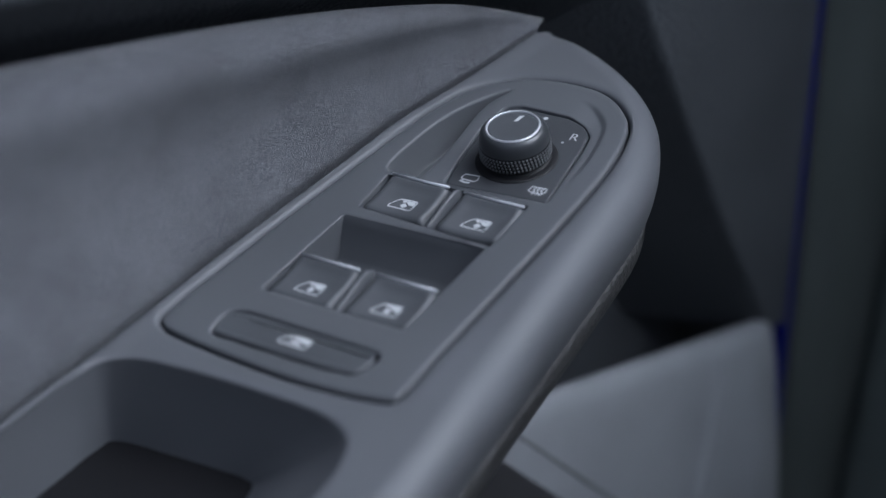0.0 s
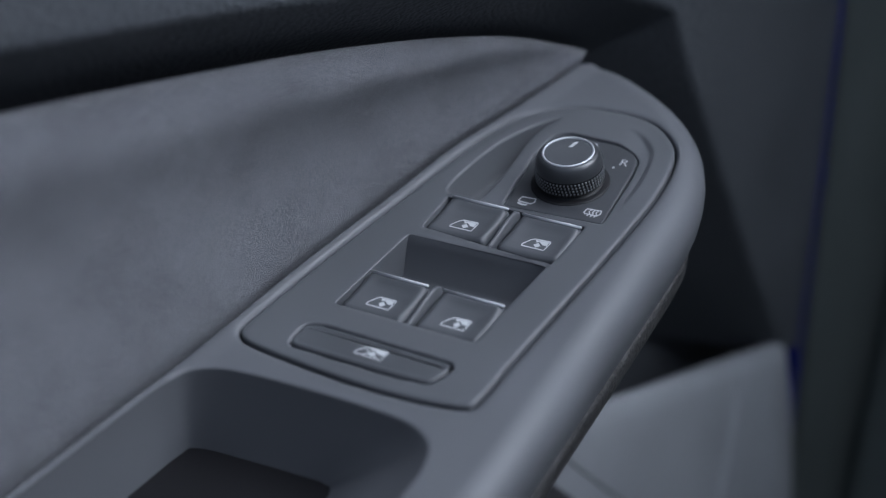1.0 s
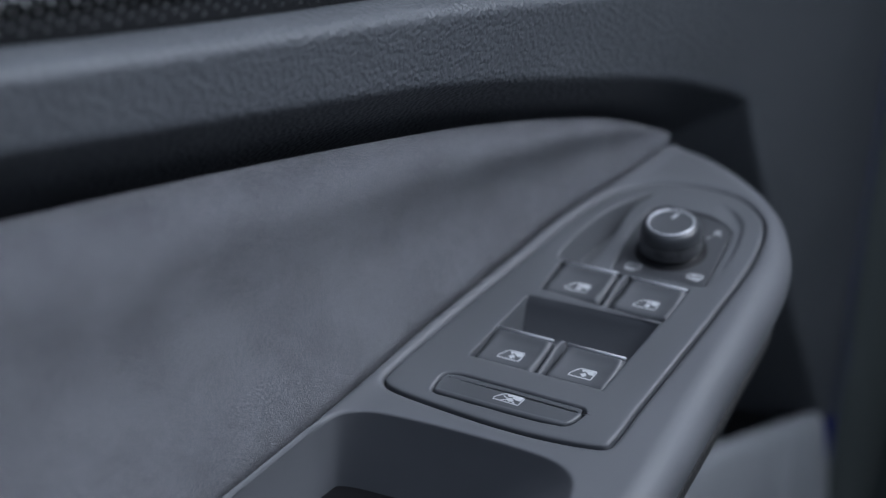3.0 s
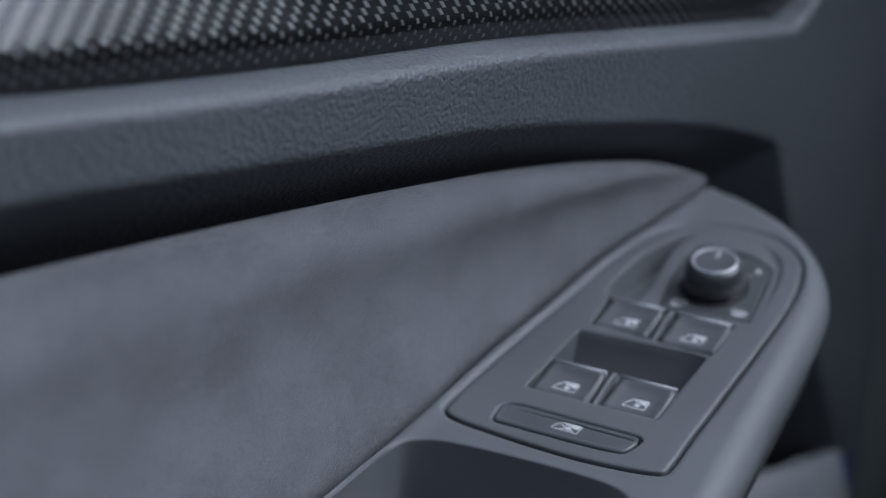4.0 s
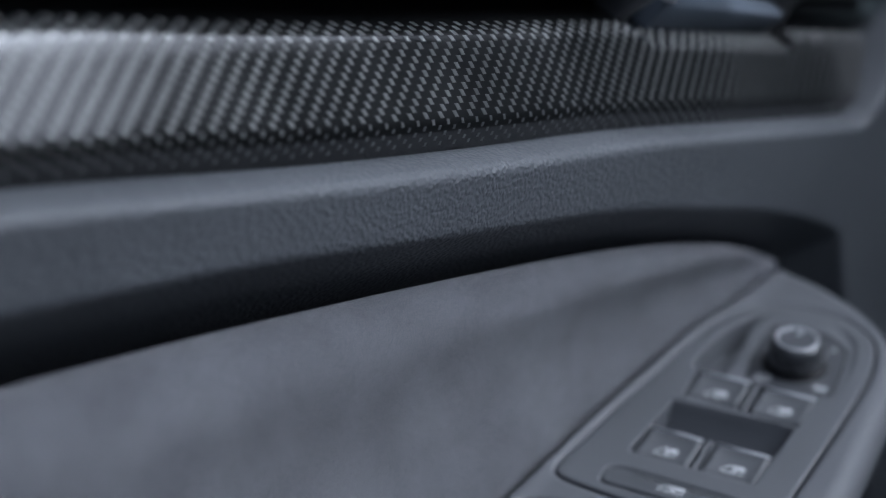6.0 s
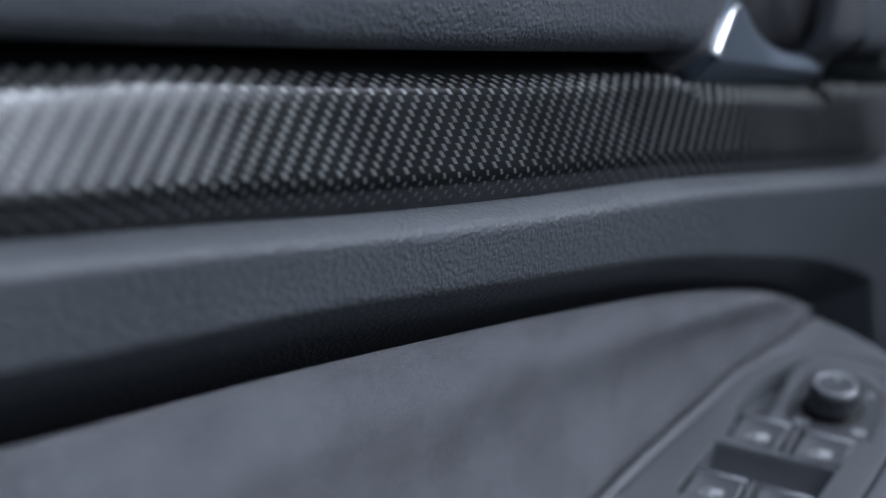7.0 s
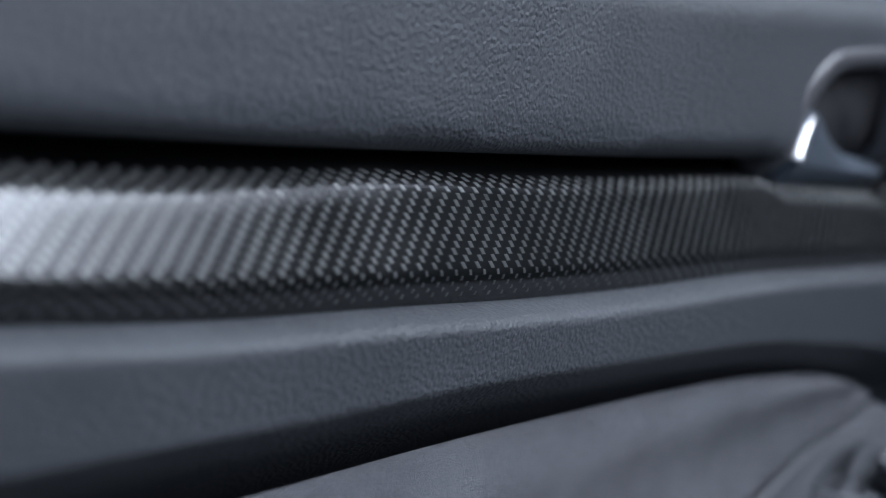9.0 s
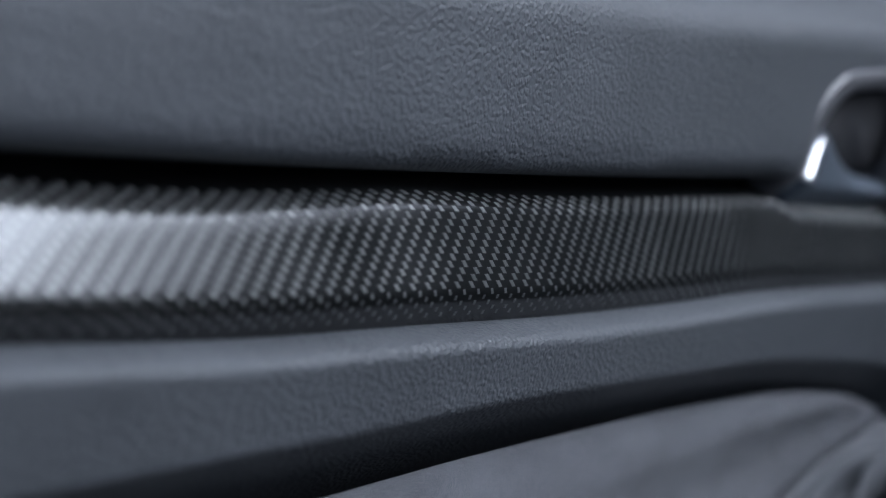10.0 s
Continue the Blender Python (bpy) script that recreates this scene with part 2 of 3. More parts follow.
open_here = (signed(BOWL, mids[:, 0], mids[:, 2]) > 0.005) & (mids[:, 1] < 0.09)
mesh_of("upper_panel", flat_verts, [f for f, o in zip(grid_faces(len(rows), least), open_here) if not o], LEATHER, door, "grained dark grey leather upper door panel")


# decor strip: a lower bevel and a broad face leaning back under the upper panel
END = 0.24


def decor_section(x):
    f = curve_at(STRIP_FOLD, x)         # the fold between bevel and face
    z = f - 0.0125
    low = float(step(x, -0.066, -0.018) * (1 - step(x, 0.100, 0.135)))       # the strip narrows below the handle
    tall = 0.0400 * (1 - low) + 0.0190 * low
    lean = 1.05 - 0.57 * float(step(np.array(x), -0.56, -0.37)) - 0.04 * float(step(np.array(x), -0.24, -0.02))      # the face stands steeper towards the front
    prof = [(0.050, z - 0.009), (0.0385, z - 0.007), (0.0360, z - 0.002), (0.0325, z + 0.006), (0.0310, f - 0.0015), (0.0316, f + 0.0005), (0.0316 + lean * 0.0025, f + 0.003)]
    knee = min(tall, 0.0178 + 0.0066 * float(step(np.array(x), -0.45, -0.29)))       # above it the face rolls back under the panel
    prof += [(0.0316 + lean * (dz - 0.0005), f + dz) for dz in np.linspace(0.003, knee, 5)[1:]]
    y, top = prof[-1]
    prof += [(y + dy, top + dz) for dy, dz in ((0.0010, 0.0012), (0.0026, 0.0024), (0.0048, 0.0036), (0.0085, 0.0052), (0.0140, 0.0074), (0.0260, 0.0120))]
    return [(x, yy + 0.008, zz - 0.001) for yy, zz in prof]


DX = [-0.62 + 0.01 * i for i in range(int((END + 0.62) / 0.01) + 1)]
decor = loft("decor_strip", [decor_section(x) for x in DX], DECOR, door, "glossy black decor strip with a pattern of raised dashes")


def decor_point(x, s):
    """A point of the decor strip s metres above its fold (below it when negative), the way up and the outward normal."""
    sec = [Vector(q) for q in decor_section(x)]
    line = sec[5:] if s >= 0 else sec[5:1:-1]
    left = abs(s)
    for p, q in zip(line, line[1:]):
        if left <= (q - p).length or q is line[-1]:
            break
        left -= (q - p).length
    along = (q - p).normalized()
    at = p + along * left
    if s < 0:
        along = -along
    n = Vector((1, 0, -0.065)).normalized().cross(along).normalized()
    return at, along, n if n.y < 0 or n.z > 0.9 else -n


verts, faces = [], []
PITCH = 0.0078
AHEAD = Vector((1, 0, -0.065)).normalized()
for row in range(-5, 15):
    for col in range(-5, 110):
        x, s = -0.60 + col * PITCH, row * 0.00235 + 0.0010 if row >= 0 else row * 0.0022 + 0.0008
        # the columns climb forward as the face leans back
        x += row * 0.0008 + 1.2 * (decor_point(x, s)[0].y - decor_point(x, 0.0)[0].y) if row >= 0 else 0.5 * PITCH * (row % 2)
        if x > 0.20 or x < -0.615:
            continue
        p, along, n = decor_point(x, s)
        hw, hh, lean, rise = 0.00115, 0.00125, 0.0006, 0.00020
        if row < 0:
            hw, hh, lean, rise = 0.0008, 0.0010, 0.0001, 0.00012
        b = len(verts)
        for k, up in ((1.0, -0.0001), (0.75, rise)):
            for sx, sy in ((-1, -1), (1, -1), (1, 1), (-1, 1)):
                verts.append(p + AHEAD * (sx * hw * k - sy * lean * k) + along * (sy * hh * k) + n * up)
        faces += [(b + 4, b + 5, b + 6, b + 7)] + [(b + j, b + (j + 1) % 4, b + 4 + (j + 1) % 4, b + 4 + j) for j in range(4)]
dashes = mesh_of("dash_relief", verts, faces, DASH, decor, "small raised grey dashes in slanting rows", smooth=False)
tagged(dashes, kind="stuff")


# door card: one moulded skin with a rounded lip under the decor strip and a sloping wall into the armrest recess
RECESS = np.concatenate([[(x, curve_at(FOLD, x)) for x in np.linspace(-0.70, 0.12, 60)],
                         smoothed([(0.1245, 0.7516), (0.1420, 0.7462), (0.1570, 0.7395), (0.1655, 0.7260), (0.1767, 0.7080), (0.2050, 0.6650), (0.2480, 0.6000),
                                   (0.2960, 0.5330), (0.3330, 0.4750), (0.3500, 0.4300), (0.2900, 0.42), (0.1774, 0.45), (0.0500, 0.48), (-0.1, 0.50), (-0.70, 0.60)], 8, False)])
DECOR_GAP = np.array([(x, lip_z(x)) for x in np.linspace(-0.70, 0.1545, 50)] + [(0.1590, 0.7990), (0.1640, 0.8025), (0.2000, 0.8390), (0.3300, 0.9700), (0.33, 1.1), (-0.7, 1.1)])


def end_x(z):
    return 0.313 + (0.70 - z) * 0.12


def card_depth(x, z):
    g, r = signed(DECOR_GAP, x, z), signed(RECESS, x, z)
    y = 0.0272 + 0 * x
    e = np.clip((0.0055 + g) / 0.0055, 0, 1)
    y = y + 0.0050 * e ** 3 + np.where(g > 0, g * 14, 0)
    r = r - 0.0012 - 0.0012 * step(-x, 0.05, 0.2)
    q = np.clip(r + 0.0020, 0, 0.0040)
    y = y + 1.0 * (q * q / 0.0080 + np.maximum(r - 0.0020, 0))
    y = y + 0.010 * step(x - end_x(z), -0.012, 0.0) ** 2
    return np.where((g > 0.0024) | (z < 0.543 - 0.23 * (x - 0.1774)) | (y > 0.077) | (x > end_x(z)), np.nan, y)


xs, zs = np.arange(-0.62, 0.36, 0.0012), np.arange(0.46, 0.99, 0.0012)
gx, gz = np.meshgrid(xs, zs, indexing="ij")
gy = card_depth(gx, gz)
keep = ~np.isnan(gy)
index = np.full(gx.shape, -1)
index[keep] = np.arange(keep.sum())
ok = keep[:-1, :-1] & keep[1:, :-1] & keep[1:, 1:] & keep[:-1, 1:]
card_faces = np.stack([index[:-1, :-1][ok], index[1:, :-1][ok], index[1:, 1:][ok], index[:-1, 1:][ok]], 1).tolist()
mesh_of("lower_panel", np.stack([gx[keep], gy[keep], gz[keep]], 1), card_faces, LEATHER, door, "grained dark grey leather door panel with a rounded lip")

# recess back and lower door pocket
loft("recess_back", [[(x, 0.074, z) for x in (-0.62, -0.2, 0.1, 0.36)] for z in (0.44, 0.6, 0.79)], LEATHER, door)
POCKET = [(0.060, 0.480), (0.036, 0.500), (0.0335, 0.541), (0.0310, 0.5455), (0.0265, 0.5450), (0.0215, 0.535), (0.016, 0.515), (0.008, 0.470), (0.002, 0.430), (-0.002, 0.300), (0.01, 0.12), (0.07, 0.02)]
loft("lower_door_pocket", [[(x + 0.004 + (0.55 - z) * 0.04 * (x > 0.25), y + dy * (z < 0.52 or dy > 0), z - 0.20 * (min(x, 0.3) - 0.17) * (z > 0.1)) for y, z in POCKET]
                            for x, dy in ((-0.62, 0), (-0.3, 0), (0.0, 0), (0.1, 0), (0.2, 0), (0.258, 0), (0.266, -0.004), (0.278, -0.004), (0.292, 0.0), (0.30, 0.0), (0.312, 0.008), (0.316, 0.03))], LOWER, door,
     "light grey moulded lower door pocket")


def pocket_y(x, z):
    """Depth of the lower pocket's face at a height."""
    zz = z + 0.20 * (min(x, 0.3) - 0.17)
    ys, zs = zip(*POCKET[4:])
    return float(np.interp(-zz, [-q for q in zs], ys))


def face_strip(name, a, b, width, lift, mat, label):
    """A thin rounded strip on the lower pocket from a to b, given as (x, z)."""
    d = Vector((b[0] - a[0], 0, b[1] - a[1])).normalized()
    side = Vector((d.z, 0, -d.x)) * width / 2
    rows = []
    for k in np.linspace(0, 1, 16):
        x, z = a[0] + (b[0] - a[0]) * k, a[1] + (b[1] - a[1]) * k
        c = Vector((x, pocket_y(x, z), z))
        rows.append([c - side + Vector((0, 0.001, 0)), c - side * 0.6 - Vector((0, lift * 0.8, 0)), c - Vector((0, lift, 0)), c + side * 0.6 - Vector((0, lift * 0.8, 0)), c + side + Vector((0, 0.001, 0))])
    loft(name, rows, mat, door, label)


face_strip("panel_joint", (0.080, 0.566), (0.165, 0.482), 0.0022, 0.0004, SEAL, "dark joint across the lower pocket")
face_strip("moulded_rib", (0.256, 0.520), (0.205, 0.400), 0.010, 0.003, LOWER, "rounded moulded rib")
# no opening here: the mouth's shade is a flat dark strip on the face
face_strip("pocket_mouth_shade", (0.040, 0.560), (0.130, 0.470), 0.040, 0.0003, DARK, "flat dark strip painted as the shaded mouth of the storage pocket")
loft("door_core", [[(x, 0.133, z) for x in (-0.62, 0.36)] for z in (0.02, 0.90)], DARK, door)

# ---------------------------------------------------------------- suede insert
TOP = [(-0.62, 0.780), (-0.343, 0.7745), (-0.27, 0.7738), (-0.2, 0.7715), (-0.147, 0.769), (-0.089, 0.7653), (-0.018, 0.7588), (0.0236, 0.7528), (0.0707, 0.7430), (0.1, 0.7334), (0.112, 0.7290)]
SEAM_UV = [(-0.62, -0.1562), (-0.40, -0.1172), (-0.30, -0.0972), (-0.1620, -0.0702), (-0.1420, -0.0657), (-0.0972, -0.0562), (-0.0720, -0.0514), (-0.0446, -0.0467), (-0.0166, -0.0407),
           (0.0125, -0.0342), (0.0438, -0.0274), (0.0720, -0.0175), (0.1165, -0.0042)]
SEAM_W = 0.0015


def seam(u):
    return sw(u, curve_at(SEAM_UV, u), SEAM_W)


SEAM_X = [(seam(u).x, u) for u in np.linspace(-0.6, 0.1165, 120)]


def suede_section(x):
    u = curve_at(SEAM_X, min(x, 0.1065))
    b = seam(u)
    t = Vector((x, 0.040, curve_at(TOP, x)))
    b.x = t.x if x <= 0.1065 else b.x
    h = t.z - b.z
    roll = min(1.0, h / 0.06)
    prof = [Vector((t.x, 0.054, t.z - 0.016)), Vector((t.x, 0.047, t.z - 0.006)), Vector((t.x, 0.0430, t.z - 0.0016)), t]
    for k, bulge in ((0.04, 0.0036), (0.09, 0.0059), (0.15, 0.0068), (0.22, 0.0056), (0.31, 0.0028), (0.42, 0.0002), (0.55, -0.0010), (0.70, -0.0008), (0.82, 0.0002), (0.92, 0.0010), (0.975, 0.0009), (1.0, 0.0)):
        p = t.lerp(b, k)
        prof.append(Vector((p.x, p.y - bulge * roll, p.z)))
    prof.append(b + Vector((0, 0.0015, -0.004)))
    prof.append(b + Vector((0, 0.004, -0.012)))
    return prof


SX = [-0.60 + 0.01 * i for i in range(66)] + [0.055 + 0.0038 * i for i in range(17)]
loft("suede_insert", [suede_section(x) for x in SX], SUEDE, door, "blue-grey suede insert above the armrest")

# ---------------------------------------------------------------- armrest
SIDE = [(0.1205, -0.0030), (0.1165, 0.0130), (0.1058, 0.0315), (0.0935, 0.0462), (0.0790, 0.0575), (0.0640, 0.0645), (0.0500, 0.0686), (0.0350, 0.0700), (0.0000, 0.0692), (-0.0450, 0.0676), (-0.0900, 0.0660),
        (-0.1500, 0.0625), (-0.2500, 0.0560), (-0.3600, 0.0470)]
side = smoothed(SIDE, 8, False)
seam_line = np.array([(u, curve_at(SEAM_UV, u) + 0.0003) for u in np.linspace(-0.36, 0.1165, 90)])
OUTLINE = np.concatenate([seam_line, side])
PANEL_LINE = smoothed([(-0.0756, -0.0440), (-0.0693, -0.0448), (-0.0528, -0.0419), (-0.0248, -0.0363), (0.0042, -0.0298), (0.0354, -0.0230), (0.0546, -0.0178), (0.0700, -0.0105), (0.0810, 0.0025),
                       (0.0845, 0.0190), (0.0820, 0.0365), (0.0722, 0.0490), (0.0589, 0.0548), (0.0307, 0.0560), (-0.0263, 0.0497), (-0.0593, 0.0455), (-0.0755, 0.0438), (-0.0808, 0.0395),
                       (-0.0829, 0.0183), (-0.0824, -0.0021), (-0.0803, -0.0244), (-0.0785, -0.0375)], 6)
# rim and floor of the grip hollow; its wall towards the seat falls gently
HOLLOW = smoothed([(-0.0905, -0.030), (-0.0905, 0.015), (-0.0945, 0.034), (-0.1060, 0.0405), (-0.1300, 0.0395), (-0.2000, 0.0370), (-0.3100, 0.0300), (-0.325, -0.03), (-0.31, -0.0950), (-0.2000, -0.0745), (-0.1300, -0.0594),
                   (-0.1050, -0.0535), (-0.0945, -0.0470)], 10)
HOLLOW_FLOOR = smoothed([(-0.1015, -0.030), (-0.1010, -0.012), (-0.1012, -0.003), (-0.1050, 0.0012), (-0.1300, 0.0010), (-0.2000, -0.0010), (-0.3000, -0.0060), (-0.315, -0.03), (-0.305, -0.0910), (-0.2000, -0.0735), (-0.1300, -0.0584),
                         (-0.1085, -0.0536), (-0.1028, -0.0495)], 10)


def arm_top(u, v):
    """Height of the armrest's upper side before the openings are cut."""
    d_side = -signed_line(side, u, v)
    w = 0.0 * u
    r = 0.011
    k = np.clip(r - d_side, 0, r)
    w -= r - np.sqrt(np.maximum(r * r - k * k, 0))
    d_seam = v - np.interp(u, seam_line[:, 0], seam_line[:, 1])
    w += SEAM_W * (1 - step(d_seam, -0.001, 0.012))
    return w


def signed_line(line, u, v):
    """Distance to an open polyline, negative always (used as a plain distance)."""
    best = np.full(u.shape, 1e9)
    for (ax, ay), (bx, by) in zip(line[:-1], line[1:]):
        ex, ey = bx - ax, by - ay
        t = np.clip(((u - ax) * ex + (v - ay) * ey) / (ex * ex + ey * ey + 1e-18), 0, 1)
        best = np.minimum(best, np.hypot(u - ax - t * ex, v - ay - t * ey))
    return -best


def arm_height(u, v):
    w = arm_top(u, v)
    d = signed(OUTLINE, u, v)
    p = signed(PANEL_LINE, u, v)
    return np.where((d < 0.0055) & (v > np.interp(u, seam_line[:, 0], seam_line[:, 1]) + 0.006) | (v < np.interp(u, seam_line[:, 0], seam_line[:, 1]) + 0.0028) | (d < 0) | (p > -0.0022) | (signed(HOLLOW, u, v) > -0.0009), np.nan, w)


verts, faces = field(-0.34, 0.116, -0.12, 0.07, 0.0007, arm_height)
verts = [Vector(v) for v in verts]
# rounded side and underside, swept along the armrest's outer edge
rows = []
n_side = len(side)
for i in range(n_side):
    t = side[min(i + 1, n_side - 1)] - side[max(i - 1, 0)]
    t = t / np.hypot(*t)
    inward = np.array((t[1], -t[0]))
    if inward @ (np.array((0.0, 0.0)) - side[i]) < 0:
        inward = -inward
    row = []
    r = 0.011
    for a in (12, 22, 32, 42, 52, 62, 71, 80, 90):
        d = r * (1 - math.sin(radians(a)))
        row.append((d, -r + r * math.cos(radians(a))))
    row += [(0.0004, -0.0145), (0.0016, -0.0195), (0.0036, -0.0250), (0.0054, -0.0290), (0.0064, -0.0300), (0.0082, -0.0306)]
    rows.append([sw(side[i][0] + inward[0] * d, side[i][1] + inward[1] * d, w) for d, w in row])
base = len(verts)
verts += [p for row in rows for p in row]
faces += grid_faces(len(rows), len(rows[0]), base=base)


def plane_normals(line):
    """Unit normals of a closed plane curve, pointing inside."""
    t = np.roll(line, -1, 0) - np.roll(line, 1, 0)
    n = np.stack([-t[:, 1], t[:, 0]], 1) / np.hypot(t[:, 0], t[:, 1])[:, None]
    probe = line[0] + n[0] * 0.0005
    return n if signed(line, np.array([probe[0]]), np.array([probe[1]]))[0] > 0 else -n


def ring(line, offsets, height):
    """Rows of points along a closed plane curve at inward offsets; height(u, v, w) lifts them."""
    n = plane_normals(line)
    out = []
    for o, w in offsets:
        q = line + n * o
        ww = height(q[:, 0], q[:, 1]) + w
        out.append([sw(u, v, h) for (u, v), h in zip(q, ww)])
    return out


PANEL_FINE = smoothed(PANEL_LINE[::3], 8)
groove = ring(PANEL_FINE, [(-0.0034, 0.00002), (-0.0022, 0.00002), (-0.0013, -0.0002), (-0.0007, -0.0007), (-0.0003, -0.0016), (-0.0001, -0.0040)], arm_top)
base = len(verts)
verts += [p for row in groove for p in row]
faces += grid_faces(len(groove), len(groove[0]), True, base)
lip_rows = [[sw(u, v + o, float(arm_top(np.array([u]), np.array([v + o]))[0]) + w) for u, v in seam_line] for o, w in
            ((0.0040, 0.00002), (0.0024, 0.00002), (0.0017, -0.0002), (0.0014, -0.0008), (0.0013, -0.0030), (0.0012, -0.012))]
base = len(verts)
verts += [p for row in lip_rows for p in row]
faces += grid_faces(len(lip_rows), len(lip_rows[0]), False, base)
out = plane_normals(HOLLOW)
rim = [[sw(u, v, float(h) + 0.00002) for (u, v), h in zip(HOLLOW - out * o, arm_top(*(HOLLOW - out * o).T))] for o in (0.0016, 0.0007)]
rim += [[sw(u, v, w) for u, v in HOLLOW * (1 - k) + HOLLOW_FLOOR * k] for k, w in
        ((0.0, -0.0001), (0.02, -0.0006), (0.06, -0.0019), (0.14, -0.0046), (0.32, -0.0100), (0.52, -0.0160), (0.74, -0.0226), (0.90, -0.0272), (0.98, -0.0292), (1.0, -0.0298))]
base = len(verts)
verts += [p for row in rim for p in row]
faces += grid_faces(len(rim), len(rim[0]), True, base)
arm = mesh_of("armrest", verts, faces, SOFT, door, "soft-touch dark grey armrest with a rounded edge")
band = []
for i in range(n_side):
    t = side[min(i + 1, n_side - 1)] - side[max(i - 1, 0)]
    t = t / np.hypot(*t)
    inward = np.array((t[1], -t[0]))
    if inward @ (np.array((0.0, 0.0)) - side[i]) < 0:
        inward = -inward
    band.append([sw(side[i][0] + inward[0] * d, side[i][1] + inward[1] * d, w) for d, w in
                 [(0.0097, -0.0303), (0.0072, -0.0309), (0.0060, -0.0320), (0.0058, -0.0340), (0.0064, -0.0390), (0.0080, -0.0430), (0.0112, -0.0460), (0.0180, -0.0490), (0.0350, -0.0520), (0.06, -0.054)]])
loft("armrest_band", band, BAND, arm, "coarse-grained black band along the armrest's lower edge")
mat_line = HOLLOW_FLOOR - plane_normals(HOLLOW_FLOOR) * 0.0006
mesh_of("pocket_mat", [sw(u, v, -0.0288) for u, v in mat_line] + [sw(u, v, -0.033) for u, v in mat_line],
        grid_faces(2, len(mat_line), True) + [tuple(range(len(mat_line)))], MAT, arm, "black rubber mat in the grip pocket", smooth=False)

# ---------------------------------------------------------------- switch panel
switches = tagged(new("window_switch_panel"), "dark grey window switch panel set in the armrest", "switch panel")
SCOOP_FRONT = smoothed([(0.0152, -0.0105), (0.0162, -0.0142), (0.0212, -0.0166), (0.0400, -0.0140), (0.0545, -0.0098), (0.0668, -0.0028), (0.0738, 0.0043), (0.0670, 0.0012), (0.0575, -0.0008), (0.0424, -0.0006), (0.0301, -0.0006), (0.0160, -0.0020), (0.0150, -0.0050)], 5)
WELLS = [[(-0.0045, -0.0142), (0.0148, -0.0136), (0.0136, 0.0398), (-0.0095, 0.0372)], [(-0.0515, -0.0220), (-0.0100, -0.0165), (-0.0105, 0.0362), (-0.0530, 0.0305)]]
LOCK = rounded([(-0.0745, -0.0262), (-0.0640, -0.0262), (-0.0622, -0.0200), (-0.0643, 0.0295), (-0.0690, 0.0292), (-0.0752, 0.0262), (-0.0757, 0.0150), (-0.0755, 0.0)], 0.0030, 5, 5)
KNOB_PLATE = [(0.0160, 0.0070), (0.0304, 0.0058), (0.0482, 0.0046), (0.0627, 0.0066), (0.0655, 0.0120), (0.0642, 0.0316), (0.0612, 0.0385), (0.0566, 0.0424), (0.0485, 0.0434), (0.0168, 0.0448)]
KNOB_PLATE = rounded(KNOB_PLATE, 0.0016, 4, 6)


def panel_height(u, v):
    p = signed(PANEL_LINE, u, v)
    w = 0.0004 + 0.0 * u
    c = signed(SCOOP_FRONT, u, v)
    a, b = signed(WELLS[0], u, v), signed(WELLS[1], u, v)
    lo = signed(LOCK, u, v)
    w = w - 0.0025 * step(lo, -0.0007, 0.0003)
    k = signed(KNOB_PLATE, u, v)
    side_only = step(v, 0.030, 0.042) * step(u, 0.020, 0.045)
    w = w - 0.0011 * side_only * step(p, 0.0075, 0.0100)
    return np.where((p < 0.0018) | (a > -0.0008) | (b > -0.0008) | (c > -0.0006) | (k > -0.0005), np.nan, w)


pv, pf = field(-0.086, 0.088, -0.048, 0.060, 0.0005, panel_height)
pv = [Vector(q) for q in pv]


def panel_plain(u, v):
    w = 0.0004 + 0 * u
    p = signed(PANEL_LINE, u, v)
    return w - 0.0011 * step(v, 0.030, 0.042) * step(u, 0.020, 0.045) * step(p, 0.0075, 0.0100)


for rows in (ring(PANEL_FINE, [(0.0030, 0.00002), (0.0018, 0.00002), (0.0011, -0.0001), (0.0007, -0.0004), (0.0005, -0.0010), (0.0004, -0.004)], panel_plain),
             ring(KNOB_PLATE, [(-0.0012, 0.00002), (-0.0004, 0.00002), (-0.0001, -0.0002), (0.0001, -0.0020)], panel_plain),
             ring(SCOOP_FRONT, [(-0.0012, 0.00002), (-0.0004, 0.00002), (0.0, -0.0003), (0.0003, -0.0012), (0.0008, -0.0120), (0.0018, -0.0130)], panel_plain),
             ring(rounded(WELLS[0]), [(-0.0016, 0.00002), (-0.0003, 0.00002), (-0.0001, -0.00008), (0.0000, -0.0004), (0.0004, -0.0120)], panel_plain),
             ring(rounded(WELLS[1]), [(-0.0016, 0.00002), (-0.0003, 0.00002), (-0.0001, -0.00008), (0.0000, -0.0004), (0.0004, -0.0135)], panel_plain)):
    base = len(pv)
    pv += [q for row in rows for q in row]
    pf += grid_faces(len(rows), len(rows[0]), True, base)
sv, sf = field(0.010, 0.078, -0.018, 0.006, 0.0007, lambda u, v: np.where(signed(SCOOP_FRONT, u, v) > 0.0010, -0.0125 + 0 * u, np.nan))
pf += [tuple(len(pv) + k for k in f) for f in sf]
pv += [Vector(q) for q in sv]
